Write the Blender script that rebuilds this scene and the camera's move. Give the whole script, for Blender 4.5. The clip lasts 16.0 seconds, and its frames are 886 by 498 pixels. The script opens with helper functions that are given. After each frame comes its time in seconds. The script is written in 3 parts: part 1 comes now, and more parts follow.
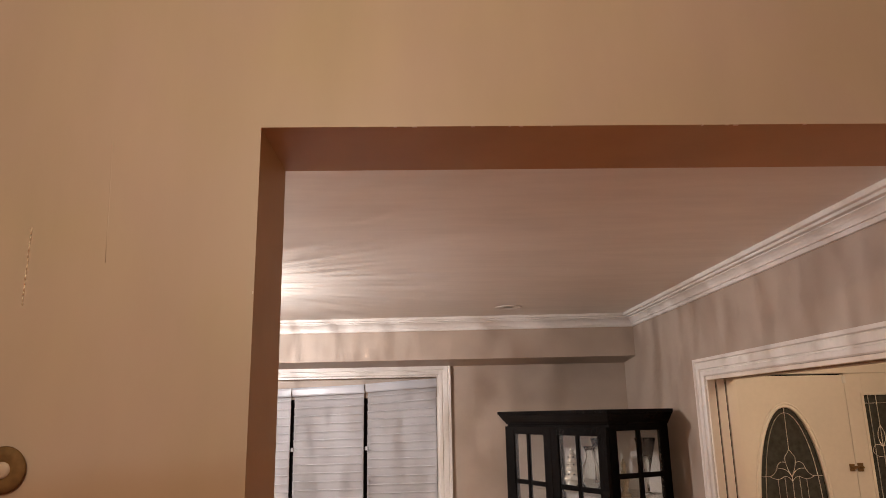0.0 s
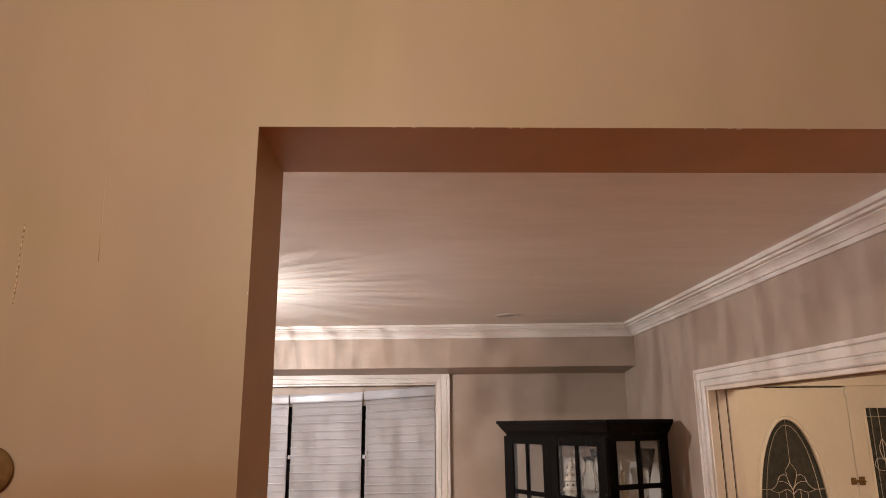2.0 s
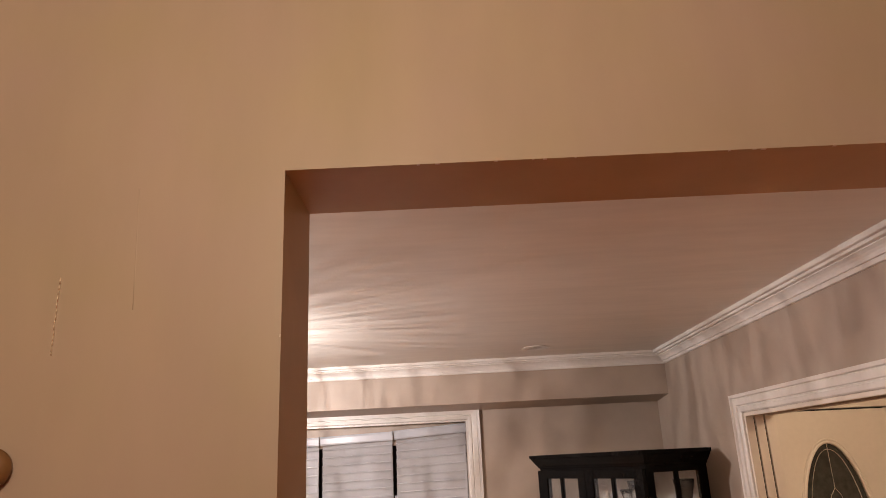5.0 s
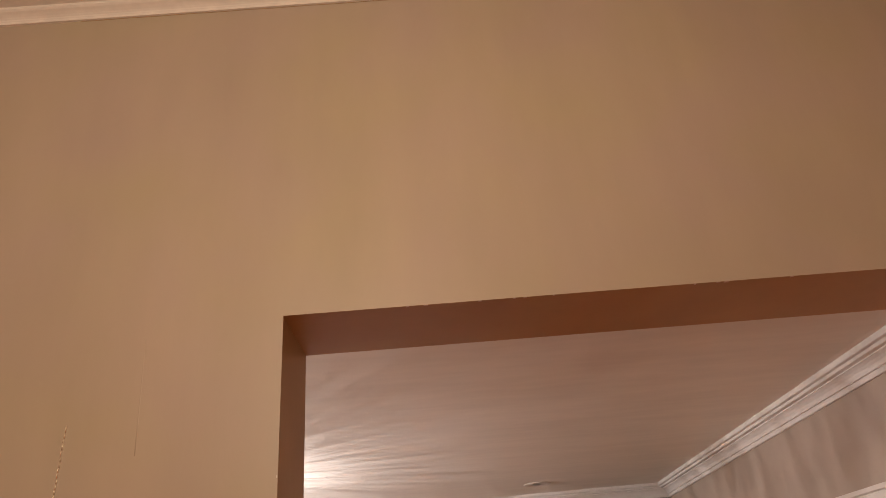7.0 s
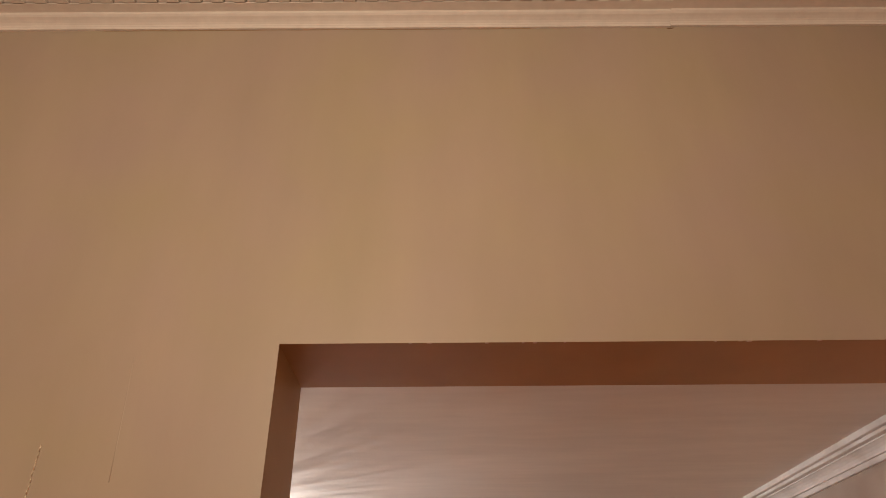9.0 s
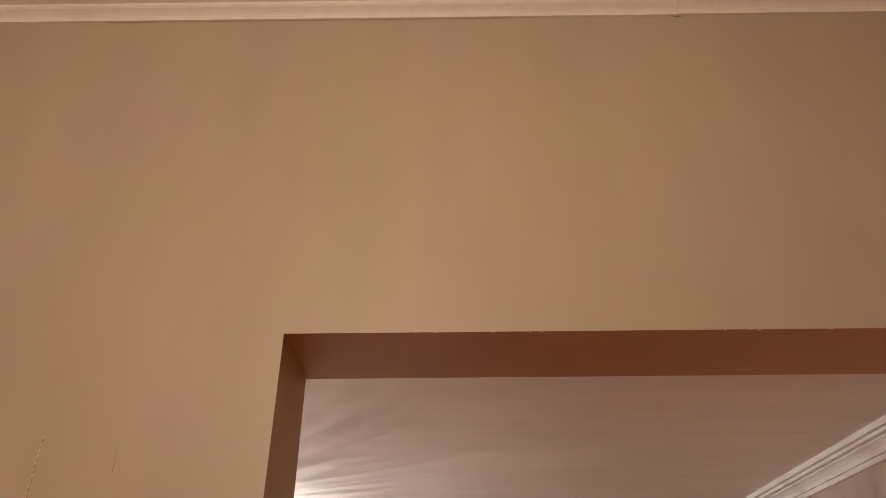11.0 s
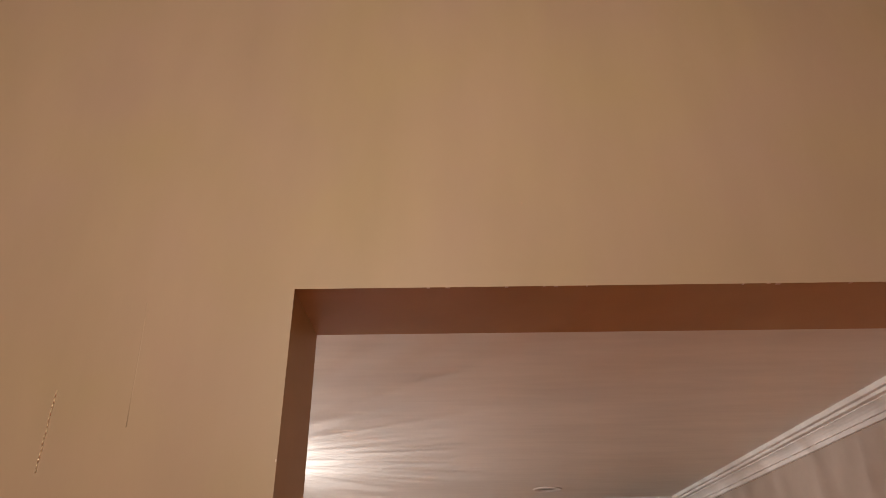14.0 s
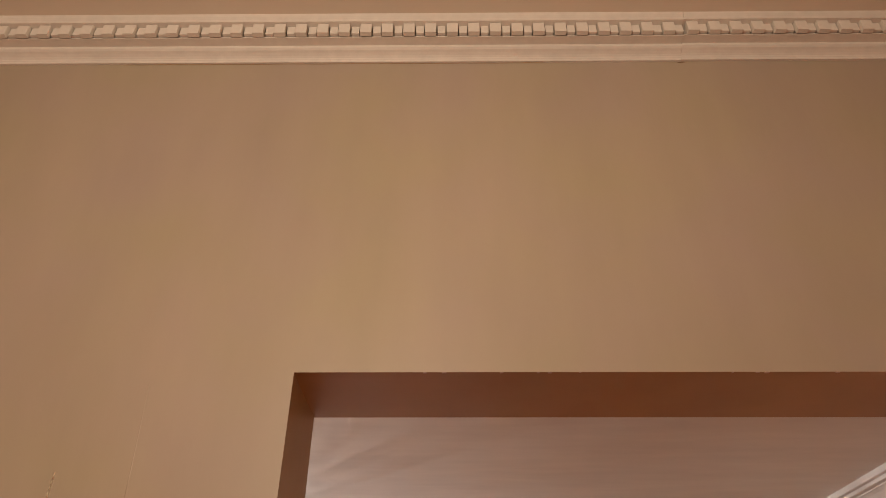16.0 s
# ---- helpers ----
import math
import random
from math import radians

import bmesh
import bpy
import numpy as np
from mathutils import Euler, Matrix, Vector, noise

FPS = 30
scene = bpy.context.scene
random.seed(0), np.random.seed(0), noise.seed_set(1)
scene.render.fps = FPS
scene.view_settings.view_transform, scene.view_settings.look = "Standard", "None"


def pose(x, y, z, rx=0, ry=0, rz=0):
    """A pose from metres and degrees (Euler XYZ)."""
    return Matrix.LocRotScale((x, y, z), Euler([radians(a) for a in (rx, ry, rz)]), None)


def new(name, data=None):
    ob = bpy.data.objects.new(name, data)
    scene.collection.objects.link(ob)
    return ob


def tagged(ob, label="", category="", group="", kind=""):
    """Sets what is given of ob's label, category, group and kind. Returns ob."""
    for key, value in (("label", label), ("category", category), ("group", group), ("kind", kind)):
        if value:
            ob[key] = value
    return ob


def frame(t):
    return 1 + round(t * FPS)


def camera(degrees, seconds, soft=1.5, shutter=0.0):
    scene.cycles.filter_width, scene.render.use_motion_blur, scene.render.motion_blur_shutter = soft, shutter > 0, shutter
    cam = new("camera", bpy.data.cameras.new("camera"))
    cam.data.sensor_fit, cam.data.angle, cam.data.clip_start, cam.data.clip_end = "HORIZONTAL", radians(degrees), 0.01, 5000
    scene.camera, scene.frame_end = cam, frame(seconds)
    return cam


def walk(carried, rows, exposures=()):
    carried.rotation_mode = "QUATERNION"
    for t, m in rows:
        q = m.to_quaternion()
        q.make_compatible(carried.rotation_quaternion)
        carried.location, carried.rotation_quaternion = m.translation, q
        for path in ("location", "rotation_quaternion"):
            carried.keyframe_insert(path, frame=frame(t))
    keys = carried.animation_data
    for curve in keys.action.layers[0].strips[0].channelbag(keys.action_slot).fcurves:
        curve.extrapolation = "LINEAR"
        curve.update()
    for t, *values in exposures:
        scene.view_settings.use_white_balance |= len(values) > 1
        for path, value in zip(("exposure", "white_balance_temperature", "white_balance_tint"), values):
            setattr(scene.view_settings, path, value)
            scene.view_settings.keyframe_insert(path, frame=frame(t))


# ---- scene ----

# ---------------------------------------------------------------- camera
cam = camera(64.98, 16.0, soft=0.8)


def stand(x, y, z, yaw, pitch, roll):
    return pose(x, y, z, 0, 0, yaw) @ pose(0, 0, 0, 90 + pitch) @ pose(0, 0, 0, 0, 0, -roll)


PATH = [
    (0, 0.284, -1.164, 1.830, -1.84, 13.37, 1.12),
    (0.5, 0.287, -1.165, 1.823, -1.95, 14.18, 0.63),
    (1, 0.286, -1.155, 1.822, -1.98, 14.41, 0.61),
    (1.5, 0.287, -1.143, 1.826, -1.93, 14.32, 0.71),
    (2, 0.289, -1.144, 1.822, -1.77, 14.14, 0.51),
    (2.5, 0.288, -1.145, 1.823, -1.51, 14.12, 1.01),
    (3, 0.285, -1.143, 1.823, -1.09, 14.15, 1.35),
    (5.5, 0.276, -1.146, 1.819, -0.12, 19.41, 2.84),
    (6, 0.280, -1.165, 1.812, -0.37, 22.41, 2.91),
    (6.5, 0.292, -1.201, 1.805, -0.14, 25.16, 2.82),
    (7, 0.292, -1.229, 1.797, -1.18, 28.02, 4.96),
    (7.5, 0.294, -1.194, 1.810, -1.29, 30.11, 3.56),
    (8, 0.298, -1.185, 1.818, -0.99, 31.07, 2.30),
    (8.5, 0.297, -1.179, 1.823, -0.54, 31.23, 0.78),
    (11, 0.297, -1.150, 1.810, 0.34, 31.28, 0.40),
    (11.5, 0.263, -1.140, 1.822, -0.58, 29.92, 0.64),
    (12, 0.258, -1.126, 1.836, -0.51, 29.29, 0.64),
    (12.5, 0.262, -1.111, 1.842, -0.05, 28.71, 0.82),
    (13, 0.258, -1.116, 1.837, -0.18, 28.14, 0.88),
    (13.5, 0.261, -1.114, 1.819, -0.11, 28.27, 0.66),
    (14, 0.282, -1.125, 1.814, 0.77, 27.92, 0.40),
    (14.5, 0.276, -1.142, 1.816, 0.12, 28.63, 0.95),
    (15, 0.285, -1.156, 1.817, 0.17, 32.91, 0.29),
    (15.5, 0.297, -1.175, 1.806, 0.67, 33.74, 0.27),
    (16, 0.285, -1.172, 1.810, 0.62, 34.10, -0.18),
]
walk(cam, [(r[0], stand(*r[1:])) for r in PATH], exposures=[(0, 0.0, 6600, 11.5), (3, 0.0, 6650, 12), (5.5, 0.0, 6850, 15), (6.5, 0.0, 6850, 15), (8, 0.0, 6500, 10), (16, 0.0, 6500, 10)])

# ---------------------------------------------------------------- sizes
H = 2.335          # underside of the header
TK = 0.233         # thickness of the partition
NEAR_CEIL = 3.2505  # ceiling of the room with the camera
XR, YS, YF = 1.681, 3.406, 3.67   # far room: side wall, front of the soffit, window wall
FAR_CEIL = 2.455
SOFFIT = 2.176
WR = 1.822         # hall side of the side wall
FAR = Matrix.Translation((XR, YF, 0)) @ Matrix.Rotation(-math.atan(0.059), 4, "Z")

# ---------------------------------------------------------------- light
world = bpy.data.worlds.new("night")
scene.world = world
world.use_nodes = True
world.node_tree.nodes["Background"].inputs[0].default_value = (0.02, 0.025, 0.04, 1)
world.node_tree.nodes["Background"].inputs[1].default_value = 0.05


def lamp(name, at, watts, colour, size):
    data = bpy.data.lights.new(name, "POINT")
    data.energy, data.color, data.shadow_soft_size = watts, colour, size
    ob = new(name, data)
    ob.location = at
    return ob


lamp("room_lamp", (0.02, -1.72, 2.54), 50, (1.0, 0.81, 0.61), 0.003)
lamp("ceiling_light_bulb", (-1.06, 2.13, 2.325), 43, (1.0, 0.94, 0.95), 0.002)
lamp("ceiling_light_bulb", (-1.02, 2.12, 2.21), 78, (1.0, 0.93, 0.92), 0.002)
lamp("hall_lamp", (2.38, 2.16, 2.31), 25, (1.0, 0.79, 0.565), 0.06)


# ---------------------------------------------------------------- materials
def material(name, colour, rough=0.5, metal=0.0, spots=(), bump=0.0, bump_scale=60.0, stretch=(1, 1, 1), coat=0.0, spec=0.5, hue=None):
    """spots: (scale, amount) pairs of noise that lighten and darken the colour; hue: (scale, amount) of slow drift between warmer and cooler paint."""
    m = bpy.data.materials.new(name)
    m.use_nodes = True
    nt = m.node_tree
    b = nt.nodes["Principled BSDF"]
    b.inputs["Roughness"].default_value = rough
    b.inputs["Metallic"].default_value = metal
    b.inputs["Coat Weight"].default_value = coat
    b.inputs["Specular IOR Level"].default_value = spec
    tc = nt.nodes.new("ShaderNodeTexCoord")
    mp = nt.nodes.new("ShaderNodeMapping")
    mp.inputs["Scale"].default_value = stretch
    nt.links.new(tc.outputs["Object"], mp.inputs["Vector"])
    last = None
    for scale, amount in spots:
        n = nt.nodes.new("ShaderNodeTexNoise")
        n.inputs["Scale"].default_value, n.inputs["Detail"].default_value = scale, 5
        nt.links.new(mp.outputs[0], n.inputs["Vector"])
        r = nt.nodes.new("ShaderNodeMapRange")
        r.inputs["From Min"].default_value, r.inputs["From Max"].default_value = 0.3, 0.7
        r.inputs["To Min"].default_value, r.inputs["To Max"].default_value = 1 - amount, 1 + amount
        nt.links.new(n.outputs[0], r.inputs["Value"])
        mix = nt.nodes.new("ShaderNodeVectorMath")
        mix.operation = "MULTIPLY"
        if last is None:
            mix.inputs[0].default_value = colour
        else:
            nt.links.new(last, mix.inputs[0])
        nt.links.new(r.outputs[0], mix.inputs[1])
        last = mix.outputs[0]
    if hue:
        n = nt.nodes.new("ShaderNodeTexNoise")
        n.inputs["Scale"].default_value, n.inputs["Detail"].default_value = hue[0], 3
        nt.links.new(tc.outputs["Object"], n.inputs["Vector"])
        r = nt.nodes.new("ShaderNodeMix")
        r.data_type = "RGBA"
        r.inputs["A"].default_value = (1.0, 1.0 + hue[1] * 0.35, 1 - hue[1], 1)
        r.inputs["B"].default_value = (1.0, 1.0 - hue[1] * 0.35, 1 + hue[1], 1)
        rr = nt.nodes.new("ShaderNodeMapRange")
        rr.inputs["From Min"].default_value, rr.inputs["From Max"].default_value = 0.32, 0.68
        nt.links.new(n.outputs[0], rr.inputs["Value"])
        nt.links.new(rr.outputs[0], r.inputs["Factor"])
        mix = nt.nodes.new("ShaderNodeVectorMath")
        mix.operation = "MULTIPLY"
        nt.links.new(last, mix.inputs[0])
        nt.links.new([o for o in r.outputs if o.type == "RGBA"][0], mix.inputs[1])
        last = mix.outputs[0]
    if last is None:
        b.inputs["Base Color"].default_value = (*colour, 1)
    else:
        nt.links.new(last, b.inputs["Base Color"])
    if bump:
        n = nt.nodes.new("ShaderNodeTexNoise")
        n.inputs["Scale"].default_value, n.inputs["Detail"].default_value = bump_scale, 4
        nt.links.new(mp.outputs[0], n.inputs["Vector"])
        bp = nt.nodes.new("ShaderNodeBump")
        bp.inputs["Strength"].default_value, bp.inputs["Distance"].default_value = bump, 0.004
        nt.links.new(n.outputs[0], bp.inputs["Height"])
        nt.links.new(bp.outputs[0], b.inputs["Normal"])
    return m


TAN = material("tan_wall_paint", (0.475, 0.387, 0.30), 0.42, spots=((0.7, 0.05), (1.9, 0.06), (7, 0.03)), bump=0.10, bump_scale=22, stretch=(1.6, 1.6, 0.5), hue=(2.6, 0.065))
TAUPE = material("taupe_wall_paint", (0.43, 0.347, 0.276), 0.5, spots=((1.3, 0.04), (8, 0.04)), bump=0.08, bump_scale=90)
CEIL = material("ceiling_paint", (0.80, 0.76, 0.69), 0.45, spots=((1.2, 0.05), (6, 0.03)), bump=0.07, bump_scale=5, stretch=(1, 5, 1))
LINING = material("brown_lining", (0.475, 0.295, 0.135), 0.45, spots=((2, 0.06), (9, 0.04)), bump=0.08, bump_scale=30)
CREAM = material("near_ceiling_paint", (0.78, 0.68, 0.56), 0.6, spots=((2, 0.04),), bump=0.05)
WHITE = material("white_trim_paint", (0.77, 0.735, 0.685), 0.36, spots=((3, 0.04), (40, 0.03)), bump=0.05, bump_scale=120)
MATT = material("matt_trim_paint", (0.82, 0.76, 0.69), 0.6, spots=((3, 0.05), (40, 0.04)), bump=0.08, bump_scale=120, spec=0.3)
DOOR = material("cream_door_paint", (0.79, 0.72, 0.63), 0.35, spots=((2, 0.03), (30, 0.02)), bump=0.05, bump_scale=80)
BLACK = material("black_wood_paint", (0.005, 0.0040, 0.0034), 0.26, spots=((5, 0.25), (60, 0.2)), bump=0.08, bump_scale=80, spec=0.07)
SLAT = material("white_slat", (0.47, 0.475, 0.49), 0.36, spots=((4, 0.06), (50, 0.04)), bump=0.06, bump_scale=70, stretch=(0.3, 1, 1))
RUSSET_FLOOR = material("russet_bounce_floor", (0.36, 0.185, 0.10), 0.9, spots=((3, 0.1), (200, 0.3)), bump=0.5, bump_scale=300)
RAIL = material("white_headrail", (0.56, 0.59, 0.63), 0.25, spots=((4, 0.05),))
RED_FLOOR = material("red_bounce_floor", (0.52, 0.10, 0.025), 0.4, spots=((2, 0.2), (30, 0.2)), bump=0.05, stretch=(1, 8, 1))
BROWN = material("brown_wood", (0.20, 0.10, 0.035), 0.5, spots=((20, 0.2),))
OLIVEWOOD = material("olive_brown_wood", (0.165, 0.098, 0.040), 0.75, spots=((20, 0.2), (90, 0.15)), bump=0.1, bump_scale=90, spec=0.2)
BRASS = material("aged_brass", (0.30, 0.19, 0.09), 0.38, 1.0, spots=((60, 0.2),))
LEAD = material("lead_came", (0.90, 0.89, 0.86), 0.22, 1.0, spots=((80, 0.15),))
NIGHTGLASS = material("dark_door_glass", (0.042, 0.042, 0.034), 0.20, spots=((30, 0.3),), bump=0.15, bump_scale=35)
DARK = material("dark_gap", (0.006, 0.006, 0.007), 0.7)
CERAMIC = material("white_ceramic", (0.74, 0.70, 0.62), 0.25, spots=((30, 0.05),))
GOLD = material("gilt_glass", (0.50, 0.44, 0.32), 0.25, 0.3, spots=((60, 0.2),))
PALEBACK = material("pale_grey_panel", (0.74, 0.72, 0.69), 0.45, spots=((6, 0.05), (40, 0.04)), bump=0.08, bump_scale=40, stretch=(0.3, 1, 4))
# pale metallic colour helps put the lamp's glint on the run
GLINT = material("pale_glint_metal", (0.95, 0.86, 0.72), 0.34, 0.85, coat=1.0)


def glass(name, tint, clear, rough=0.03):
    """Thin clear glass: mostly see-through, with gloss at a slant."""
    m = bpy.data.materials.new(name)
    m.use_nodes = True
    nt = m.node_tree
    b = nt.nodes["Principled BSDF"]
    out = nt.nodes["Material Output"]
    tr = nt.nodes.new("ShaderNodeBsdfTransparent")
    tr.inputs[0].default_value = (*tint, 1)
    mix = nt.nodes.new("ShaderNodeMixShader")
    mix.inputs[0].default_value = 1 - clear
    b.inputs["Base Color"].default_value = (*[c * 0.8 for c in tint], 1)
    b.inputs["Roughness"].default_value = rough
    nt.links.new(tr.outputs[0], mix.inputs[1])
    nt.links.new(b.outputs[0], mix.inputs[2])
    nt.links.new(mix.outputs[0], out.inputs["Surface"])
    return m


PANE = glass("clear_pane", (0.97, 0.97, 0.96), 0.94)
VASE = material("clear_glassware", (0.96, 0.97, 0.95), 0.03)
VASE.node_tree.nodes["Principled BSDF"].inputs["Transmission Weight"].default_value = 1.0
BOWL = glass("wall_dimming_glass", (0.965, 0.935, 0.905), 0.985, 0.3)


def ribbed_glass(name, low, high, clouds):
    """Clear glass with upright ribs and clouds that let through more or less light."""
    m = glass(name, (1, 1, 1), 0.96)
    nt = m.node_tree
    tr = [n for n in nt.nodes if n.type == "BSDF_TRANSPARENT"][0]
    tc = nt.nodes.new("ShaderNodeTexCoord")
    total = None
    for stretch, scale, low, high in (((1, 1, 0.25), 150, low, high), ((1, 1, 0.9), 30, *clouds)):
        mp = nt.nodes.new("ShaderNodeMapping")
        mp.inputs["Scale"].default_value = stretch
        nt.links.new(tc.outputs["Object"], mp.inputs["Vector"])
        n = nt.nodes.new("ShaderNodeTexNoise")
        n.inputs["Scale"].default_value, n.inputs["Detail"].default_value = scale, 2
        nt.links.new(mp.outputs[0], n.inputs["Vector"])
        r = nt.nodes.new("ShaderNodeMapRange")
        r.inputs["From Min"].default_value, r.inputs["From Max"].default_value = 0.35, 0.68
        r.inputs["To Min"].default_value, r.inputs["To Max"].default_value = low, high
        nt.links.new(n.outputs[0], r.inputs["Value"])
        if total is None:
            total = r.outputs[0]
        else:
            mul = nt.nodes.new("ShaderNodeMath")
            mul.operation, mul.use_clamp = "MULTIPLY", True
            nt.links.new(total, mul.inputs[0])
            nt.links.new(r.outputs[0], mul.inputs[1])
            total = mul.outputs[0]
    nt.links.new(total, tr.inputs[0])
    return m


RIBBED = ribbed_glass("ribbed_glass", 0.36, 1.40, (0.84, 1.13))
RIMGLASS = ribbed_glass("smoother_rim_glass", 0.83, 1.07, (0.95, 1.03))


# ---------------------------------------------------------------- mesh helpers
def mesh(name, bm, mat, m=None, parent=None, label="", smooth=False):
    me = bpy.data.meshes.new(name)
    bmesh.ops.recalc_face_normals(bm, faces=bm.faces)
    bm.to_mesh(me)
    bm.free()
    me.materials.append(mat)
    if smooth:
        for p in me.polygons:
            p.use_smooth = True
    ob = new(name, me)
    if parent is not None:
        ob.parent = parent
    if m is not None:
        ob.matrix_basis = m
    if label:
        ob["label"] = label
    return ob


def part(name, bm, mat, parent, label="", m=None, smooth=False):
    return mesh(name, bm, mat, m, parent, label, smooth)


def box(bm, x0, x1, y0, y1, z0, z1, bevel=0.0):
    g = bmesh.ops.create_cube(bm, size=1.0)
    vs = g["verts"]
    for v in vs:
        v.co = Vector(((x0 + x1) / 2 + v.co.x * (x1 - x0), (y0 + y1) / 2 + v.co.y * (y1 - y0), (z0 + z1) / 2 + v.co.z * (z1 - z0)))
    if bevel:
        es = list({e for v in vs for e in v.link_edges})
        bmesh.ops.bevel(bm, geom=es, offset=bevel, segments=2, affect="EDGES", profile=0.6)
    return bm


def boxes(*bs, bevel=0.0):
    bm = bmesh.new()
    for b in bs:
        box(bm, *b, bevel=bevel)
    return bm


def loft(bm, a, b):
    """Two rings of points joined into a closed solid."""
    va, vb = [bm.verts.new(p) for p in a], [bm.verts.new(p) for p in b]
    n = len(va)
    for i in range(n):
        bm.faces.new((va[i], va[(i + 1) % n], vb[(i + 1) % n], vb[i]))
    bm.faces.new(va)
    bm.faces.new(vb)
    return bm


def sweep(bm, profile, start, end, out, up=(0, 0, 1), mitre=(0, 0)):
    """A straight moulding: profile points (out, up), from start to end. mitre: how far each end runs on per metre of 'out'."""
    start, end, out, up = Vector(start), Vector(end), Vector(out).normalized(), Vector(up).normalized()
    along = (end - start).normalized()
    a = [start + out * p + up * h - along * p * mitre[0] for p, h in profile]
    b = [end + out * p + up * h + along * p * mitre[1] for p, h in profile]
    return loft(bm, a, b)


def lathe(bm, outline, at=(0, 0, 0), n=24, axis="Z"):
    """A turned solid from (radius, height) points."""
    rings = []
    for r, h in outline:
        ring = []
        for i in range(n):
            a = 2 * math.pi * i / n
            p = Vector((r * math.cos(a), r * math.sin(a), h))
            if axis == "Y":
                p = Vector((p.x, p.z, p.y))
            ring.append(bm.verts.new(p + Vector(at)))
        rings.append(ring)
    for a, b in zip(rings, rings[1:]):
        for i in range(n):
            bm.faces.new((a[i], a[(i + 1) % n], b[(i + 1) % n], b[i]))
    bm.faces.new(rings[0])
    bm.faces.new(rings[-1])
    return bm


def tube(bm, points, r, n=6):
    """A round wire through the points."""
    points = [Vector(p) for p in points]
    rings = []
    for i, p in enumerate(points):
        d = (points[min(i + 1, len(points) - 1)] - points[max(i - 1, 0)]).normalized()
        side = d.cross(Vector((0, 1, 0.013))).normalized()
        top = d.cross(side)
        rings.append([bm.verts.new(p + (side * math.cos(2 * math.pi * k / n) + top * math.sin(2 * math.pi * k / n)) * r) for k in range(n)])
    for a, b in zip(rings, rings[1:]):
        for k in range(n):
            bm.faces.new((a[k], a[(k + 1) % n], b[(k + 1) % n], b[k]))
    bm.faces.new(rings[0])
    bm.faces.new(rings[-1])
    return bm


def structure(ob, label, category):
    return tagged(ob, label, category, kind="structure")


# ---------------------------------------------------------------- near room
def opening_wall():
    """The partition in one piece, its opening's edges slightly rounded."""
    outline = [(-2.2, 0), (0, 0), (0, H), (1.6, H), (1.6, 0), (2.5, 0), (2.5, 3.3), (-2.2, 3.3)]
    bm = loft(bmesh.new(), [(x, 0, z) for x, z in outline], [(x, TK, z) for x, z in outline])
    es = [e for e in bm.edges if all(-0.01 < v.co.x < 1.61 and v.co.z < H + 0.01 for v in e.verts) and e.verts[0].co.y + e.verts[1].co.y < 0.01
          and (abs(e.verts[0].co.x - e.verts[1].co.x) < 0.01 or e.verts[0].co.z > 1)]
    bmesh.ops.bevel(bm, geom=es, offset=0.0018, segments=2, affect="EDGES", profile=0.5)
    return bm


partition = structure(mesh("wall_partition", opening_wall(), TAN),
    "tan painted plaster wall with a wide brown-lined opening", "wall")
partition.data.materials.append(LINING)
for p in partition.data.polygons:   # the opening's inner faces get a browner colour
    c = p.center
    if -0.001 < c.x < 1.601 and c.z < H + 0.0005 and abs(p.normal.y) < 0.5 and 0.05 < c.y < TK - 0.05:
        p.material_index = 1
structure(mesh("wall_near_left", boxes((-2.35, -2.2, -3.4, TK, 0, 3.3)), TAN), "tan painted side wall", "wall")
structure(mesh("wall_near_right", boxes((2.5, 2.65, -3.4, TK, 0, 3.3)), TAN), "tan painted side wall", "wall")
structure(mesh("wall_near_back", boxes((-2.2, 2.5, -3.4, -3.25, 0, 3.3)), TAN), "tan painted back wall", "wall")
# both floors stay unseen; their reds are chosen for the bounce on header and ceiling
structure(mesh("floor_near", boxes((-2.35, 2.65, -3.4, TK, -0.1, 0)), RED_FLOOR), "red-brown floor, unseen, coloured for its bounce", "floor")
structure(mesh("floor_far", boxes((-3.3, 4.4, TK, 4.6, -0.1, 0)), RUSSET_FLOOR), "russet floor, unseen, coloured for its bounce", "floor")
structure(mesh("ceiling_near", boxes((-2.2, 2.5, -3.25, 0, NEAR_CEIL, 3.3)), CREAM), "cream painted ceiling", "ceiling")

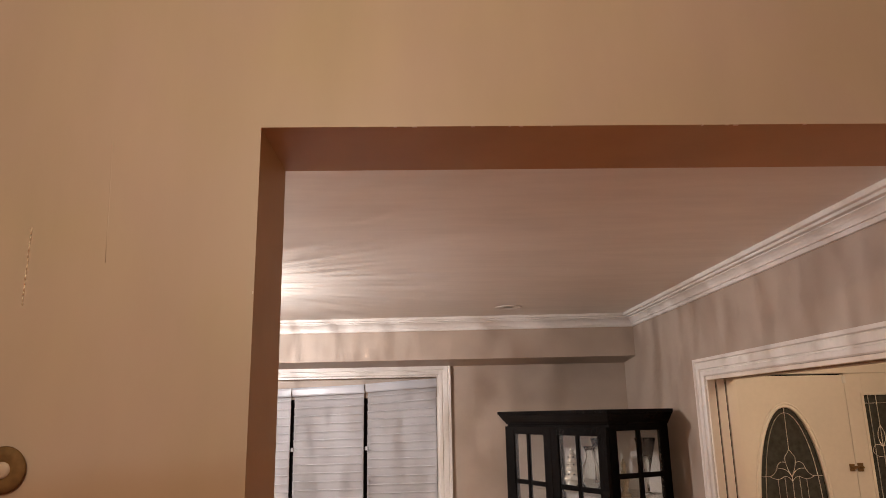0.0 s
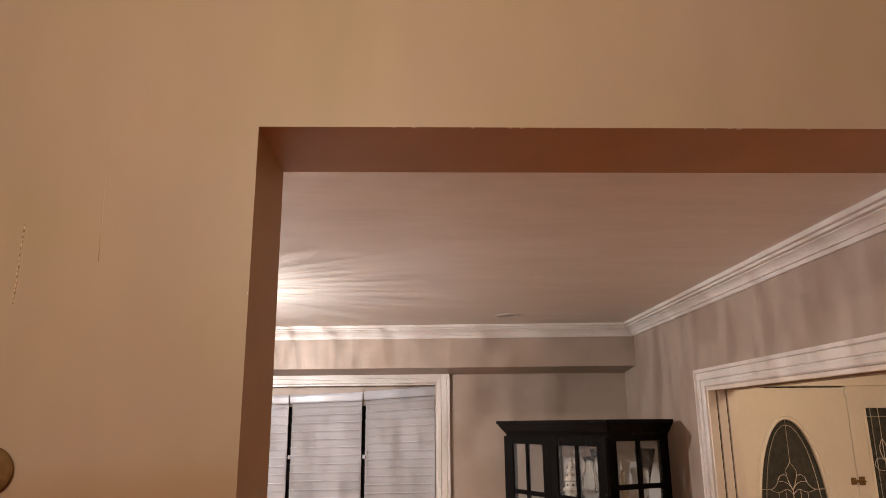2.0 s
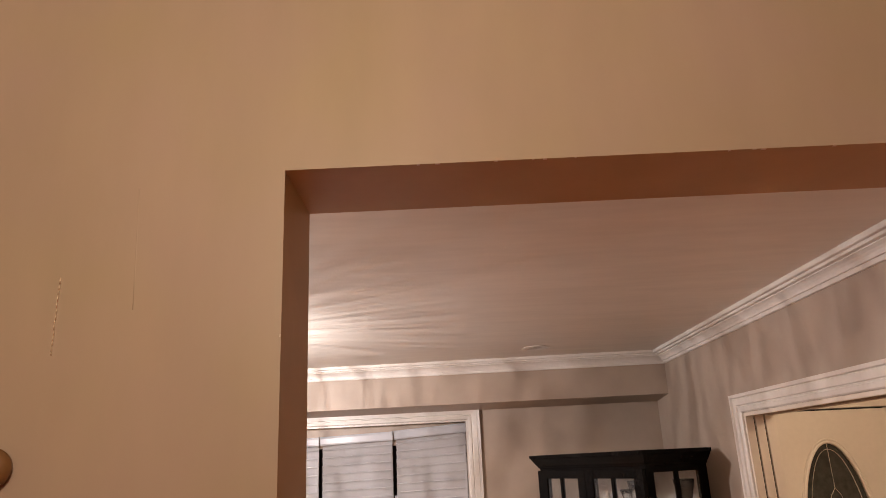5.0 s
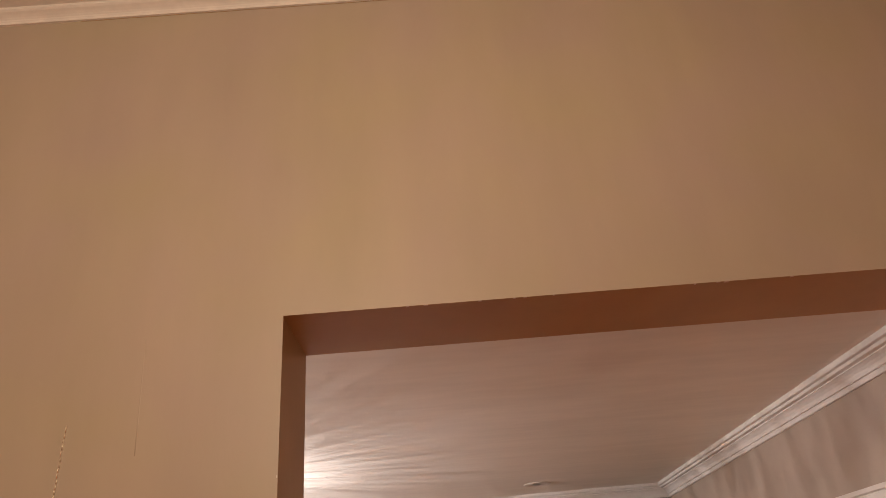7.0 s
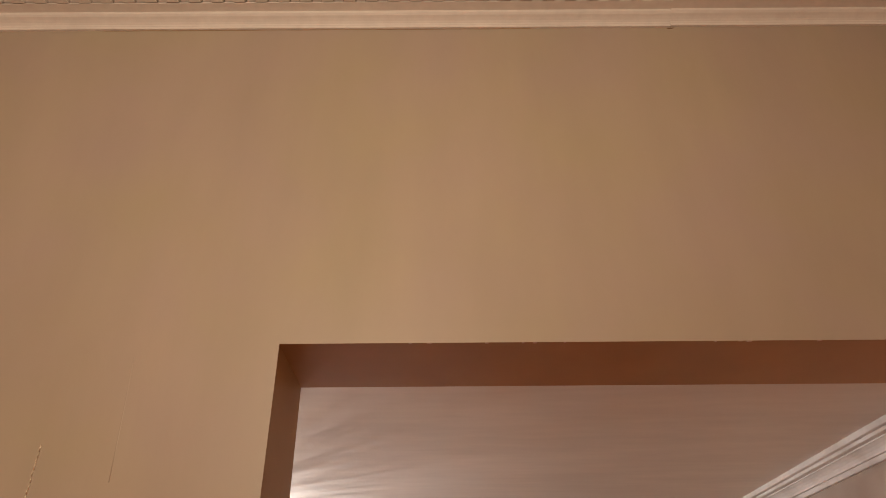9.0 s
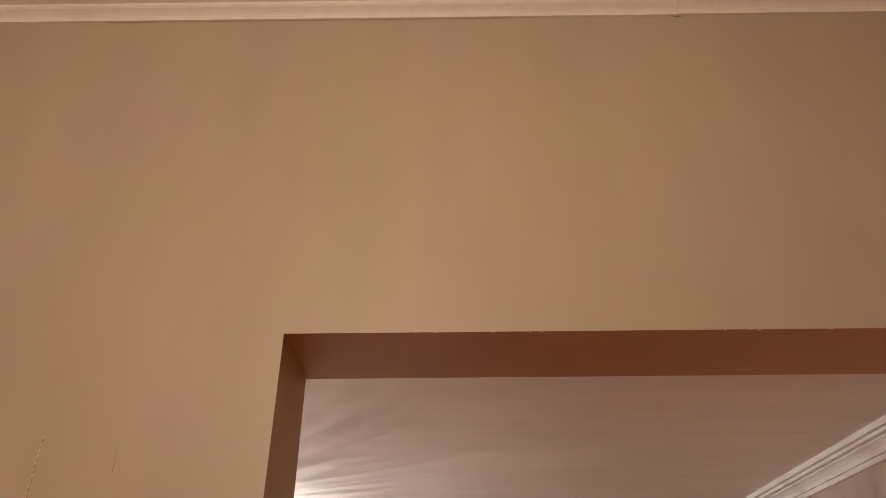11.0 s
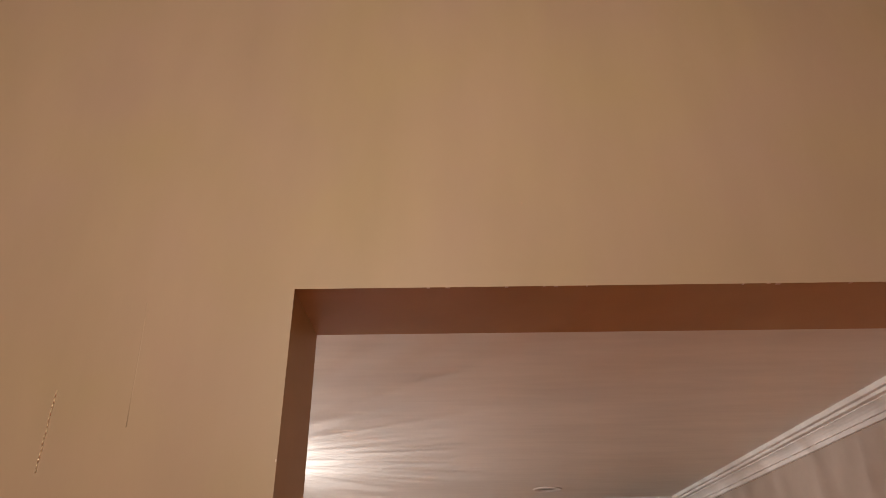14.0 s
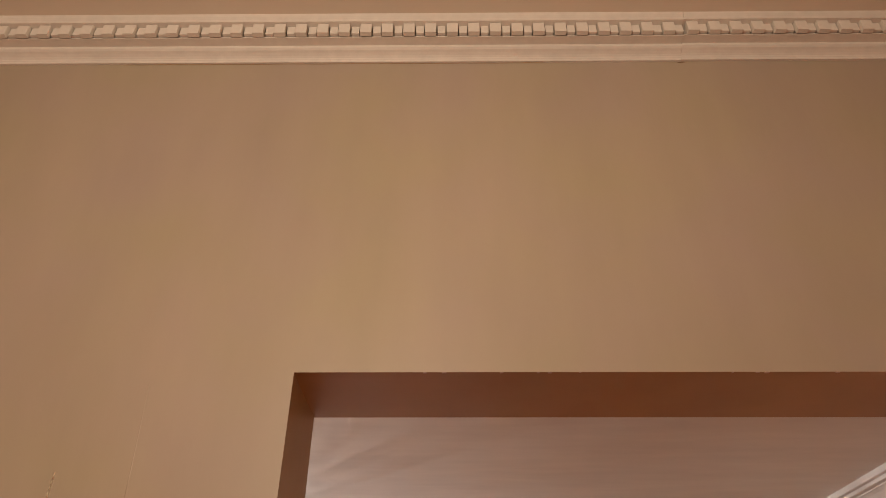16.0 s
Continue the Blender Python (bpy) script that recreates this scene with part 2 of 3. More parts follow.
NEAR_PROFILE = [(0, 0), (0.006, 0), (0.0065, 0.006), (0.009, 0.011), (0.013, 0.015), (0.019, 0.019), (0.025, 0.022), (0.029, 0.026), (0.029, 0.0335),
                (0.0535, 0.0335), (0.0535, 0.0365), (0.036, 0.0365), (0.036, 0.066), (0.0755, 0.0662), (0.0760, 0.074), (0.079, 0.082), (0.0805, 0.0905), (0, 0.0905)]
crown_z = NEAR_CEIL - 0.090
tooth_mesh = spacer_mesh = None
for x0, x1, dz in ((-2.2, 0.8595, 0.0), (0.8605, 2.5, 0.0022)):
    bm = sweep(bmesh.new(), NEAR_PROFILE, (x0, 0, crown_z + dz), (x1, 0, crown_z + dz), (0, -1, 0))
    crown = structure(mesh("crown_moulding", bm, MATT), "cream painted crown moulding with a dentil row", "moulding")
    x = x0 + 0.0515 if x0 < 0 else x0 + 0.006
    while x + 0.05 < x1:
        if tooth_mesh is None:
            tooth = part("dentil", boxes((0, 0.0275, -0.0335, -0.0203, 0.0, 0.0318), (0.001, 0.0265, -0.0210, 0.001, 0.010, 0.0315), bevel=0.0008), MATT, crown)
            spacer = part("spacer", boxes((0.0308, 0.0498, -0.0250, 0.001, 0.0062, 0.0318), bevel=0.0008), MATT, crown)
            tooth_mesh, spacer_mesh = tooth.data, spacer.data
        else:
            tooth, spacer = new("dentil", tooth_mesh), new("spacer", spacer_mesh)
            tooth.parent = spacer.parent = crown
        tooth.location = spacer.location = (x, -0.036, crown_z + dz + 0.0335)
        x += 0.0528
crack = [(-0.52 + 0.04 * i, -0.0008, crown_z - 0.0006 - 0.0006 * math.sin(i * 1.7)) for i in range(27)]
part("crack", tube(bmesh.new(), crack, 0.0005, 5), LINING, partition, "thin dark crack below the moulding")
part("crack", tube(bmesh.new(), [(0.852, -0.0008, crown_z - 0.002), (0.860, -0.001, crown_z - 0.004), (0.868, -0.0008, crown_z - 0.001)], 0.0008, 5), BROWN, partition, "small dark gap at the moulding joint")

# ---------------------------------------------------------------- unseen lamp of the near room
pend = tagged(new("unseen_pendant"), "unseen pendant lamp with a tinted bowl added under its bulb", "ceiling light")
pend.location = (0.02, -1.72, NEAR_CEIL)
part("canopy", lathe(bmesh.new(), [(0.06, 0.0), (0.06, -0.012), (0.02, -0.03), (0.006, -0.034)]), BRASS, pend, smooth=True)
part("rod", lathe(bmesh.new(), [(0.005, -0.03), (0.005, -0.66)], n=10), BRASS, pend)
# made-up bowl: its tint dims the wall below the rim
part("bowl", lathe(bmesh.new(), [(0.165, -0.785), (0.150, -0.811), (0.120, -0.841), (0.070, -0.866), (0.012, -0.876), (0.012, -0.879), (0.072, -0.870), (0.123, -0.845), (0.154, -0.814), (0.168, -0.787)], n=40), BOWL, pend, "tinted bowl added to dim the lower wall", smooth=True)

# ---------------------------------------------------------------- far room shell
side = structure(mesh("wall_side", boxes(
    (XR, WR, 2.294, 4.6, 0, FAR_CEIL), (XR, WR, 0.45, 2.294, 1.988, FAR_CEIL), (XR, WR, TK, 0.45, 0, FAR_CEIL)), TAUPE),
    "taupe painted wall with a wide doorway to the hall", "wall")
structure(mesh("wall_far_left", boxes((-3.3, -3.15, TK, 4.6, 0, FAR_CEIL)), TAUPE), "taupe painted side wall", "wall")
structure(mesh("ceiling_far", boxes((-3.3, 4.4, TK, 4.6, FAR_CEIL, 2.6)), CEIL), "pale brush-marked painted ceiling", "ceiling")
WX0, WX1, WZ0, WZ1 = -3.36, -1.292, 0.75, 2.098
wall_window = structure(mesh("wall_window", boxes(
    (-5.0, WX0, 0, 0.2, 0, FAR_CEIL), (WX1, 0.06, 0, 0.2, 0, FAR_CEIL), (WX0, WX1, 0, 0.2, 0, WZ0), (WX0, WX1, 0, 0.2, WZ1, FAR_CEIL)), TAUPE, FAR),
    "taupe painted outer wall with a wide window", "wall")
soffit_end = [(YS - YF, FAR_CEIL), (YS - YF, SOFFIT + 0.007), (YS - YF + 0.004, SOFFIT + 0.005), (0, SOFFIT - 0.020), (0, FAR_CEIL)]   # its underside leans down to the wall
structure(mesh("soffit", loft(bmesh.new(), [(-5.0, y, z) for y, z in soffit_end], [(0.06, y, z) for y, z in soffit_end]), TAUPE, FAR), "taupe boxed soffit above the window", "soffit")

FAR_PROFILE = [(0, 0), (0.010, 0), (0.012, 0.004), (0.012, 0.0165), (0.022, 0.0168), (0.023, 0.022), (0.027, 0.031), (0.034, 0.040), (0.043, 0.047), (0.046, 0.048), (0.046, 0.0525),
               (0.066, 0.0528), (0.067, 0.056), (0.067, 0.0630), (0.083, 0.0633), (0.085, 0.068), (0.085, 0.082), (0, 0.082)]
fz = FAR_CEIL - 0.0815
structure(mesh("crown_moulding", sweep(bmesh.new(), FAR_PROFILE, (XR, TK, fz), (XR, YS + 0.02, fz), (-1, 0, 0)), WHITE), "white painted crown moulding", "moulding")
structure(mesh("crown_moulding", sweep(bmesh.new(), FAR_PROFILE, (-5.0, YS - YF, fz), (0.06, YS - YF, fz), (0, -1, 0)), WHITE, FAR), "white painted crown moulding along the soffit", "moulding")

# casing of the doorway to the hall
CASING = [(0, 0), (0, 0.008), (0.006, 0.013), (0.024, 0.014), (0.028, 0.007), (0.033, 0.007), (0.036, 0.017), (0.064, 0.019), (0.068, 0.014), (0.072, 0.025), (0.086, 0.026), (0.086, 0)]


def casing(name, mat, corners, out, label, m=None):
    """Mitred boards round an opening: corners of its inner edge in order, the boards lie outside it."""
    frame_ob = structure(new(name), label, "trim")
    if m is not None:
        frame_ob.matrix_basis = m
    out = Vector(out)
    for i, (a, b) in enumerate(zip(corners, corners[1:])):
        a, b = Vector(a), Vector(b)
        along = (b - a).normalized()
        away = along.cross(out).normalized()
        ends = (0 if i == 0 else 1, 0 if i == len(corners) - 2 else 1)
        bm = bmesh.new()
        ra = [a + away * w + out * d - along * w * ends[0] for w, d in CASING]
        rb = [b + away * w + out * d + along * w * ends[1] for w, d in CASING]
        loft(bm, ra, rb)
        part("casing_board", bm, mat, frame_ob)
    return frame_ob


casing("door_casing", WHITE, [(XR, 0.45, 0), (XR, 0.45, 1.988), (XR, 2.294, 1.988), (XR, 2.294, 0)], (-1, 0, 0), "white fluted casing round the doorway")
# jamb with the slots of the sliding doors
jamb = structure(new("jamb_lining"), "white painted doorway lining with dark slots", "trim")
for a, b in ((XR, 1.7185), (1.7265, 1.766), (1.774, WR)):
    part("jamb_board", boxes((a, b, 2.276, 2.2935, 0, 1.9875), bevel=0.001), DOOR, jamb)
for a, b in ((XR, XR + 0.022), (WR - 0.022, WR)):
    part("jamb_board", boxes((a, b, 0.45, 2.276, 1.970, 1.9875), bevel=0.001), DOOR, jamb)
# brown strip puts the shade under the doorway head into its colour
part("shade_strip", boxes((XR + 0.023, WR - 0.023, 0.46, 2.275, 1.9735, 1.9872)), BROWN, jamb, "doorway head lining, coloured dark brown for the shade on it")
part("slot", boxes((XR + 0.01, WR - 0.01, 2.288, 2.293, 0, 1.96)), DARK, jamb, "dark slot")

# ---------------------------------------------------------------- window
win = structure(new("window_1"), "wide white window in three lights, dark outside", "window")
win.matrix_basis = FAR
part("window_sill", boxes((WX0 - 0.1, WX1 + 0.1, -0.05, 0.19, WZ0 - 0.03, WZ0), bevel=0.004), WHITE, win)
lw = (WX1 - WX0) / 4
for i in range(5):
    x = WX0 + lw * i
    part("window_frame", boxes((max(x - 0.02, WX0), min(x + 0.02, WX1), 0.10, 0.16, WZ0, WZ1)), DARK if 0 < i < 4 else WHITE, win)
part("window_frame", boxes((WX0, WX1, 0.0, 0.17, WZ1 - 0.012, WZ1 - 0.001)), WHITE, win)
part("window_frame", boxes((WX1 - 0.012, WX1 - 0.001, 0.0, 0.17, WZ0, WZ1 - 0.012)), WHITE, win)
for i in range(4):
    pane = part("pane", boxes((WX0 + lw * i + 0.02, WX0 + lw * (i + 1) - 0.02, 0.125, 0.131, WZ0, WZ1 - 0.012)), DARK, win)
# taupe stands in for the casing's shade on this white board
part("head_board", boxes((WX0, WX1 - 0.012, 0.062, 0.075, 1.95, WZ1 - 0.012)), TAUPE, win, "board behind the blinds, taupe for the casing's shade on it")
casing("window_casing", WHITE, [(WX1, 0, WZ0), (WX1, 0, WZ1), (WX0, 0, WZ1), (WX0, 0, WZ0)], (0, -1, 0), "white fluted window casing", FAR)


def blind(x0, x1, z0, tilt):
    """A slatted blind from x0 to x1, its left end lower by tilt."""
    b = tagged(new("window_blind"), "white closed slatted blind hanging in the window", "blind", "blinds in the window")
    b.matrix_basis = FAR
    w = x1 - x0
    ang = math.atan(tilt / w)
    rail = [(0, 0), (-0.012, 0.002), (-0.016, 0.012), (-0.016, 0.045), (-0.010, 0.060), (0, 0.062)]
    bm = loft(bmesh.new(), [(0, p - 0.004, h) for p, h in rail], [(-w, p - 0.004, h) for p, h in rail])
    part("headrail", bm, RAIL, b, "", Matrix.Translation((x1, 0.03, z0 - 0.062)) @ Matrix.Rotation(-ang, 4, "Y"))
    first = None
    n = int((z0 - 0.10 - WZ0 - 0.03) / 0.0555)
    for i in range(-1, n):
        if first is None:
            bm = bmesh.new()
            sec = [(0.002, -0.0290), (-0.0015, -0.008), (-0.0030, 0.010), (-0.0055, 0.0185), (-0.0085, 0.0240), (-0.0060, 0.0280), (0.001, 0.0290), (0.0005, 0.010), (0.0015, -0.008), (0.004, -0.0290)]
            loft(bm, [(-0.007, p, h) for p, h in sec], [(-w + 0.010, p, h) for p, h in sec])
            first = s = part("slat", bm, SLAT, b)
        else:
            s = new("slat", first.data)
            s.parent = b
        a = -ang * min(1.0, max(0.2, 1 - i / 10))
        s.matrix_basis = Matrix.Translation((x1, 0.045 + 0.0015 * math.sin(i * 2.3), z0 - 0.112 - 0.0555 * i)) @ Matrix.Rotation(a, 4, "Y")
    for x in (x1 - 0.012, x0 + 0.024):
        part("ladder_cord", boxes((x - 0.003, x + 0.003, 0.036, 0.038, WZ0 + 0.03, z0 - 0.09)), SLAT, b)
    part("bottom_rail", boxes((x0 + 0.018, x1 - 0.010, 0.035, 0.06, WZ0 + 0.003, WZ0 + 0.028), bevel=0.003), SLAT, b)
    part("clip", boxes((x0 - 0.006, x0 + 0.014, 0.028, 0.05, 1.60, 1.625), bevel=0.003), SLAT, b)
    return b


blind(-1.800, -1.304, 2.078, 0.030)
blind(-2.312, -1.808, 2.045, 0.016)
blind(-2.824, -2.320, 2.028, 0.010)
blind(-3.340, -2.832, 2.012, 0.004)

# ---------------------------------------------------------------- recessed lamp in the ceiling
can = tagged(new("recessed_light"), "unlit round recessed ceiling light with a white trim ring", "ceiling light")
can.location = (0.81, 3.01, FAR_CEIL)
part("trim_ring", lathe(bmesh.new(), [(0.069, 0.0), (0.080, 0.0), (0.081, -0.002), (0.078, -0.005), (0.073, -0.005), (0.069, -0.002)], n=36), WHITE, can, smooth=True)
part("bulb", lathe(bmesh.new(), [(0.0685, 0.0), (0.0685, -0.001), (0.03, -0.002), (0.004, -0.002)], n=24), CEIL, can, "unlit frosted lens", smooth=True)

# ---------------------------------------------------------------- lit ceiling light
ch = tagged(new("ceiling_light"), "semi-flush ceiling light with a ribbed clear glass shade", "ceiling light")
ch.location = (-1.04, 2.125, FAR_CEIL)
part("canopy", lathe(bmesh.new(), [(0.07, 0), (0.07, -0.012), (0.02, -0.03), (0.008, -0.035)]), BRASS, ch, smooth=True)
part("rod", lathe(bmesh.new(), [(0.006, -0.03), (0.006, -0.09)], n=10), BRASS, ch)
RS = 0.20
for z in (-0.015, -0.60):
    part("shade_ring", tube(bmesh.new(), [(RS * math.cos(a), RS * math.sin(a), z) for a in [2 * math.pi * i / 40 for i in range(41)]], 0.003), BRASS, ch)


def shade_band(top, foot):
    bm = bmesh.new()
    for i in range(120):
        a, b = 2 * math.pi * i / 120, 2 * math.pi * (i + 1) / 120
        r0, r1 = RS + 0.002 * (i % 2), RS + 0.002 * ((i + 1) % 2)
        bm.faces.new([bm.verts.new(p) for p in ((r0 * math.cos(a), r0 * math.sin(a), foot), (r1 * math.cos(b), r1 * math.sin(b), foot), (r1 * math.cos(b), r1 * math.sin(b), top), (r0 * math.cos(a), r0 * math.sin(a), top))])
    bmesh.ops.remove_doubles(bm, verts=bm.verts, dist=0.0001)
    return bm


part("shade", shade_band(-0.10, -0.60), RIBBED, ch, "ribbed clear glass shade")
# unseen rim, added so that less streaked light reaches the ceiling
part("shade_rim", shade_band(-0.015, -0.10), RIMGLASS, ch, "smoother clear glass rim, added to soften the ceiling's streaks")

# ---------------------------------------------------------------- cabinet
DIRA = Vector((0.431, -0.89, 0)).normalized()
ANG = math.degrees(math.atan2(DIRA.y, DIRA.x))
cab = tagged(new("curio_cabinet"), "black painted display cabinet with paned glass doors, standing in the corner", "cabinet")
CAB = pose(0.821, 3.407, 0, 0, 0, ANG) @ Matrix.Diagonal((0.98, 0.98, 1, 1))   # x along the front, y to the back
cab.matrix_basis = CAB
W, DP, HT = 0.99, 0.42, 1.83
post = 0.045
for x0, x1, y0, y1 in ((0.004, post, 0.0, 0.05), (W - post, W, 0.0, 0.05), (0, post, DP - 0.04, DP), (W - post, W, DP - 0.04, DP)):
    part("post", boxes((x0, x1, y0, y1, 0.32, 1.735), bevel=0.002), BLACK, cab)
part("base", boxes((0, W, 0.0, DP, 0, 0.32), bevel=0.004), BLACK, cab)
part("top_board", boxes((0, W, 0.0, DP, 1.735, 1.762), bevel=0.002), BLACK, cab)
part("back_panel", boxes((post, W - post, DP - 0.015, DP - 0.005, 0.32, 1.735)), PALEBACK, cab, "pale grey back panel")
CORN = [(0, 0), (0.006, 0.002), (0.010, 0.012), (0.022, 0.028), (0.036, 0.050), (0.040, 0.058), (0.046, 0.060), (0.046, 0.078), (0, 0.080)]


def ring(pr, z):
    bm = bmesh.new()
    loops = []
    for p, h in pr:
        loops.append([bm.verts.new((x, y, z + h)) for x, y in ((-p, -p), (W + p, -p), (W + p, DP + p * 0.1), (-p, DP + p * 0.1))])
    for a, b in zip(loops, loops[1:]):
        for i in range(4):
            bm.faces.new((a[i], a[(i + 1) % 4], b[(i + 1) % 4], b[i]))
    bm.faces.new(loops[0])
    bm.faces.new(loops[-1])
    return bm


part("cornice", ring(CORN, 1.760), BLACK, cab)


def paned(name, w, z0, z1, stile, top, bars, mid, parent, m):
    """A glazed frame: outer width w, with crossing glazing bars."""
    th = 0.022
    bs = [(0, stile[0], 0, th, z0, z1), (w - stile[1], w, 0, th, z0, z1), (stile[0], w - stile[1], 0, th, top, z1), (stile[0], w - stile[1], 0, th, z0, z0 + 0.07)]
    door = part(name, boxes(*bs, bevel=0.002), BLACK, parent, "", m)
    xm = stile[0] + (w - stile[0] - stile[1]) * mid
    part("glazing_bar", boxes((xm - 0.012, xm + 0.012, 0.002, th - 0.002, z0 + 0.07, top), bevel=0.002), BLACK, door)
    for z in bars:
        part("glazing_bar", boxes((stile[0], w - stile[1], 0.003, th - 0.003, z - 0.013, z + 0.013), bevel=0.002), BLACK, door)
    part("pane", boxes((stile[0], w - stile[1], 0.010, 0.013, z0 + 0.07, top)), PANE, door)
    return door


d1 = paned("door", 0.49, 0.33, 1.748, (0.098, 0.072), 1.702, (1.425, 1.12, 0.82), 0.47, cab, pose(0.003, -0.021, 0))
d2 = paned("door", 0.49, 0.33, 1.748, (0.066, 0.072), 1.702, (1.425, 1.12, 0.82), 0.49, cab, pose(0.497, -0.021, 0))
for d, x in ((d1, 0.462), (d2, 0.03)):
    part("knob", lathe(bmesh.new(), [(0.004, 0), (0.004, -0.012), (0.010, -0.018), (0.008, -0.026), (0.002, -0.028)], (x, 0, 1.05), 14, "Y"), BRASS, d, "small brass knob")
paned("side_frame", DP, 0.33, 1.748, (0.052, 0.055), 1.728, (1.50, 1.20, 0.90), 0.5, cab, pose(W, 0, 0, 0, 0, 90))
for z in (1.395, 1.05, 0.70):
    part("glass_shelf", boxes((post, W - post, 0.02, DP - 0.02, z - 0.006, z)), PANE, cab, "clear glass shelf")

# ornaments on the top glass shelf
SHELF = 1.3955


def on_shelf(name, outline, mat, x, y, label, category, z=SHELF, n=28):
    ob = mesh(name, lathe(bmesh.new(), outline, n=n), mat, CAB @ pose(x, y, z), smooth=True)
    return tagged(ob, label, category)


tower = []
for r, h in ((0.056, 0.0), (0.052, 0.058), (0.043, 0.110), (0.031, 0.152)):
    tower += [(r * 0.86, h, 0), (r * 0.98, h + 0.003, 0.05), (r * 1.04, h + 0.010, 0.07), (r * 0.93, h + 0.018, 0.04), (r * 0.80, h + 0.026, 0), (r * 0.76, h + 0.044, 0)]
tower += [(0.016, 0.196, 0), (0.019, 0.202, 0.05), (0.010, 0.212, 0), (0.013, 0.220, 0), (0.007, 0.230, 0), (0.003, 0.238, 0), (0.001, 0.246, 0)]


def ruffled(outline, n=42):
    """A turned shape whose tiers have wavy rims: (radius, height, wave)."""
    bm = bmesh.new()
    rings = [[bm.verts.new((r * (1 + w * math.cos(7 * a)) * math.cos(a), r * (1 + w * math.cos(7 * a)) * math.sin(a), h)) for a in [2 * math.pi * i / n for i in range(n)]] for r, h, w in outline]
    for a, b in zip(rings, rings[1:]):
        for i in range(n):
            bm.faces.new((a[i], a[(i + 1) % n], b[(i + 1) % n], b[i]))
    bm.faces.new(rings[0])
    bm.faces.new(rings[-1])
    return bm


lantern = tagged(new("ceramic_tree"), "white pierced ceramic tiered tree ornament on the glass shelf", "ornament")
lantern.matrix_basis = CAB @ pose(0.575, 0.065, SHELF)
part("body", ruffled(tower), CERAMIC, lantern)
for z, r, k in ((0.036, 0.0445, 9), (0.094, 0.041, 8), (0.146, 0.034, 7), (0.186, 0.0245, 5)):
    for i in range(k):
        a = 2 * math.pi * i / k + z * 20
        part("opening", lathe(bmesh.new(), [(0.0055, 0.004), (0.005, -0.0015), (0.001, -0.002)], n=8, axis="Y"), DARK, lantern, "", pose(r * math.sin(a), -r * math.cos(a), z, 0, 0, math.degrees(a)))
on_shelf("glass_vase", [(0.045, 0), (0.055, 0.02), (0.058, 0.08), (0.046, 0.14), (0.026, 0.18), (0.024, 0.21), (0.038, 0.245), (0.035, 0.245), (0.020, 0.21), (0.022, 0.18), (0.04, 0.14), (0.05, 0.08), (0.045, 0.01)], VASE, 0.686, 0.11, "clear glass vase with a flared lip on the shelf", "vase")
on_shelf("glass_vase", [(0.03, 0), (0.032, 0.02), (0.020, 0.10), (0.022, 0.18), (0.045, 0.285), (0.042, 0.285), (0.019, 0.18), (0.016, 0.10), (0.02, 0.02)], VASE, 0.63, 0.22, "tall clear glass trumpet vase on the shelf", "vase")
on_shelf("cocktail_glass", [(0.036, 0), (0.034, 0.004), (0.006, 0.012), (0.005, 0.08), (0.012, 0.10), (0.058, 0.29), (0.055, 0.29), (0.009, 0.105), (0.003, 0.09)], VASE, 0.93, 0.30, "tall clear cone-shaped glass on the shelf", "glass")
on_shelf("gilt_ornament", [(0.03, 0), (0.032, 0.012), (0.014, 0.03), (0.024, 0.06), (0.028, 0.09), (0.016, 0.12), (0.010, 0.14), (0.014, 0.16), (0.004, 0.19)], GOLD, 0.945, 0.12, "small gilt glass figure-shaped ornament on the shelf", "ornament")

# ---------------------------------------------------------------- hall
structure(mesh("wall_hall_right", boxes((4.25, 4.4, TK, 4.6, 0, FAR_CEIL)), DOOR), "cream hall wall", "wall")
structure(mesh("wall_hall_near", boxes((WR, 4.25, TK, 0.35, 0, FAR_CEIL)), DOOR), "cream hall wall", "wall")
DX0, DX1, DZ = 2.289, 3.201, 2.045
structure(mesh("wall_front", boxes((WR, DX0 - 0.03, YF, YF + 0.15, 0, FAR_CEIL), (4.0, 4.25, YF, YF + 0.15, 0, FAR_CEIL), (DX0 - 0.03, 4.0, YF, YF + 0.15, DZ + 0.03, FAR_CEIL)), DOOR), "cream front wall of the hall", "wall")
fr = structure(new("door_frame"), "cream painted frame round the front door", "trim")
part("head", boxes((DX0 - 0.09, 4.06, YF - 0.018, YF + 0.10, DZ + 0.010, DZ + 0.085), bevel=0.004), DOOR, fr)
part("head_cap", boxes((DX0 - 0.10, 4.07, YF - 0.03, YF, DZ + 0.085, DZ + 0.10), bevel=0.004), DOOR, fr)
part("post", boxes((DX0 - 0.09, DX0 - 0.004, YF - 0.018, YF + 0.10, 0, DZ + 0.006), bevel=0.004), DOOR, fr)


def oval(cx, cz, a, b, n=64):
    return [(cx + a * math.cos(2 * math.pi * i / n), cz + b * math.sin(2 * math.pi * i / n)) for i in range(n)]


front = structure(new("door_1"), "cream front door with an oval leaded glass", "door")
OX, OZ, OA, OB = 2.762, 1.115, 0.238, 0.722
bm = bmesh.new()
n = 64
inner = oval(OX, OZ, OA, OB, n)
outer = []
for x, z in inner:   # the door's edge in the same directions
    dx, dz = x - OX, z - OZ
    k = min(((DX1 - OX) if dx > 0 else (OX - DX0)) / max(abs(dx), 1e-6), ((DZ - OZ) if dz > 0 else OZ - 0.01) / max(abs(dz), 1e-6))
    outer.append((OX + dx * k, OZ + dz * k))
corner = [(DX1, DZ), (DX0, DZ), (DX0, 0.01), (DX1, 0.01)]
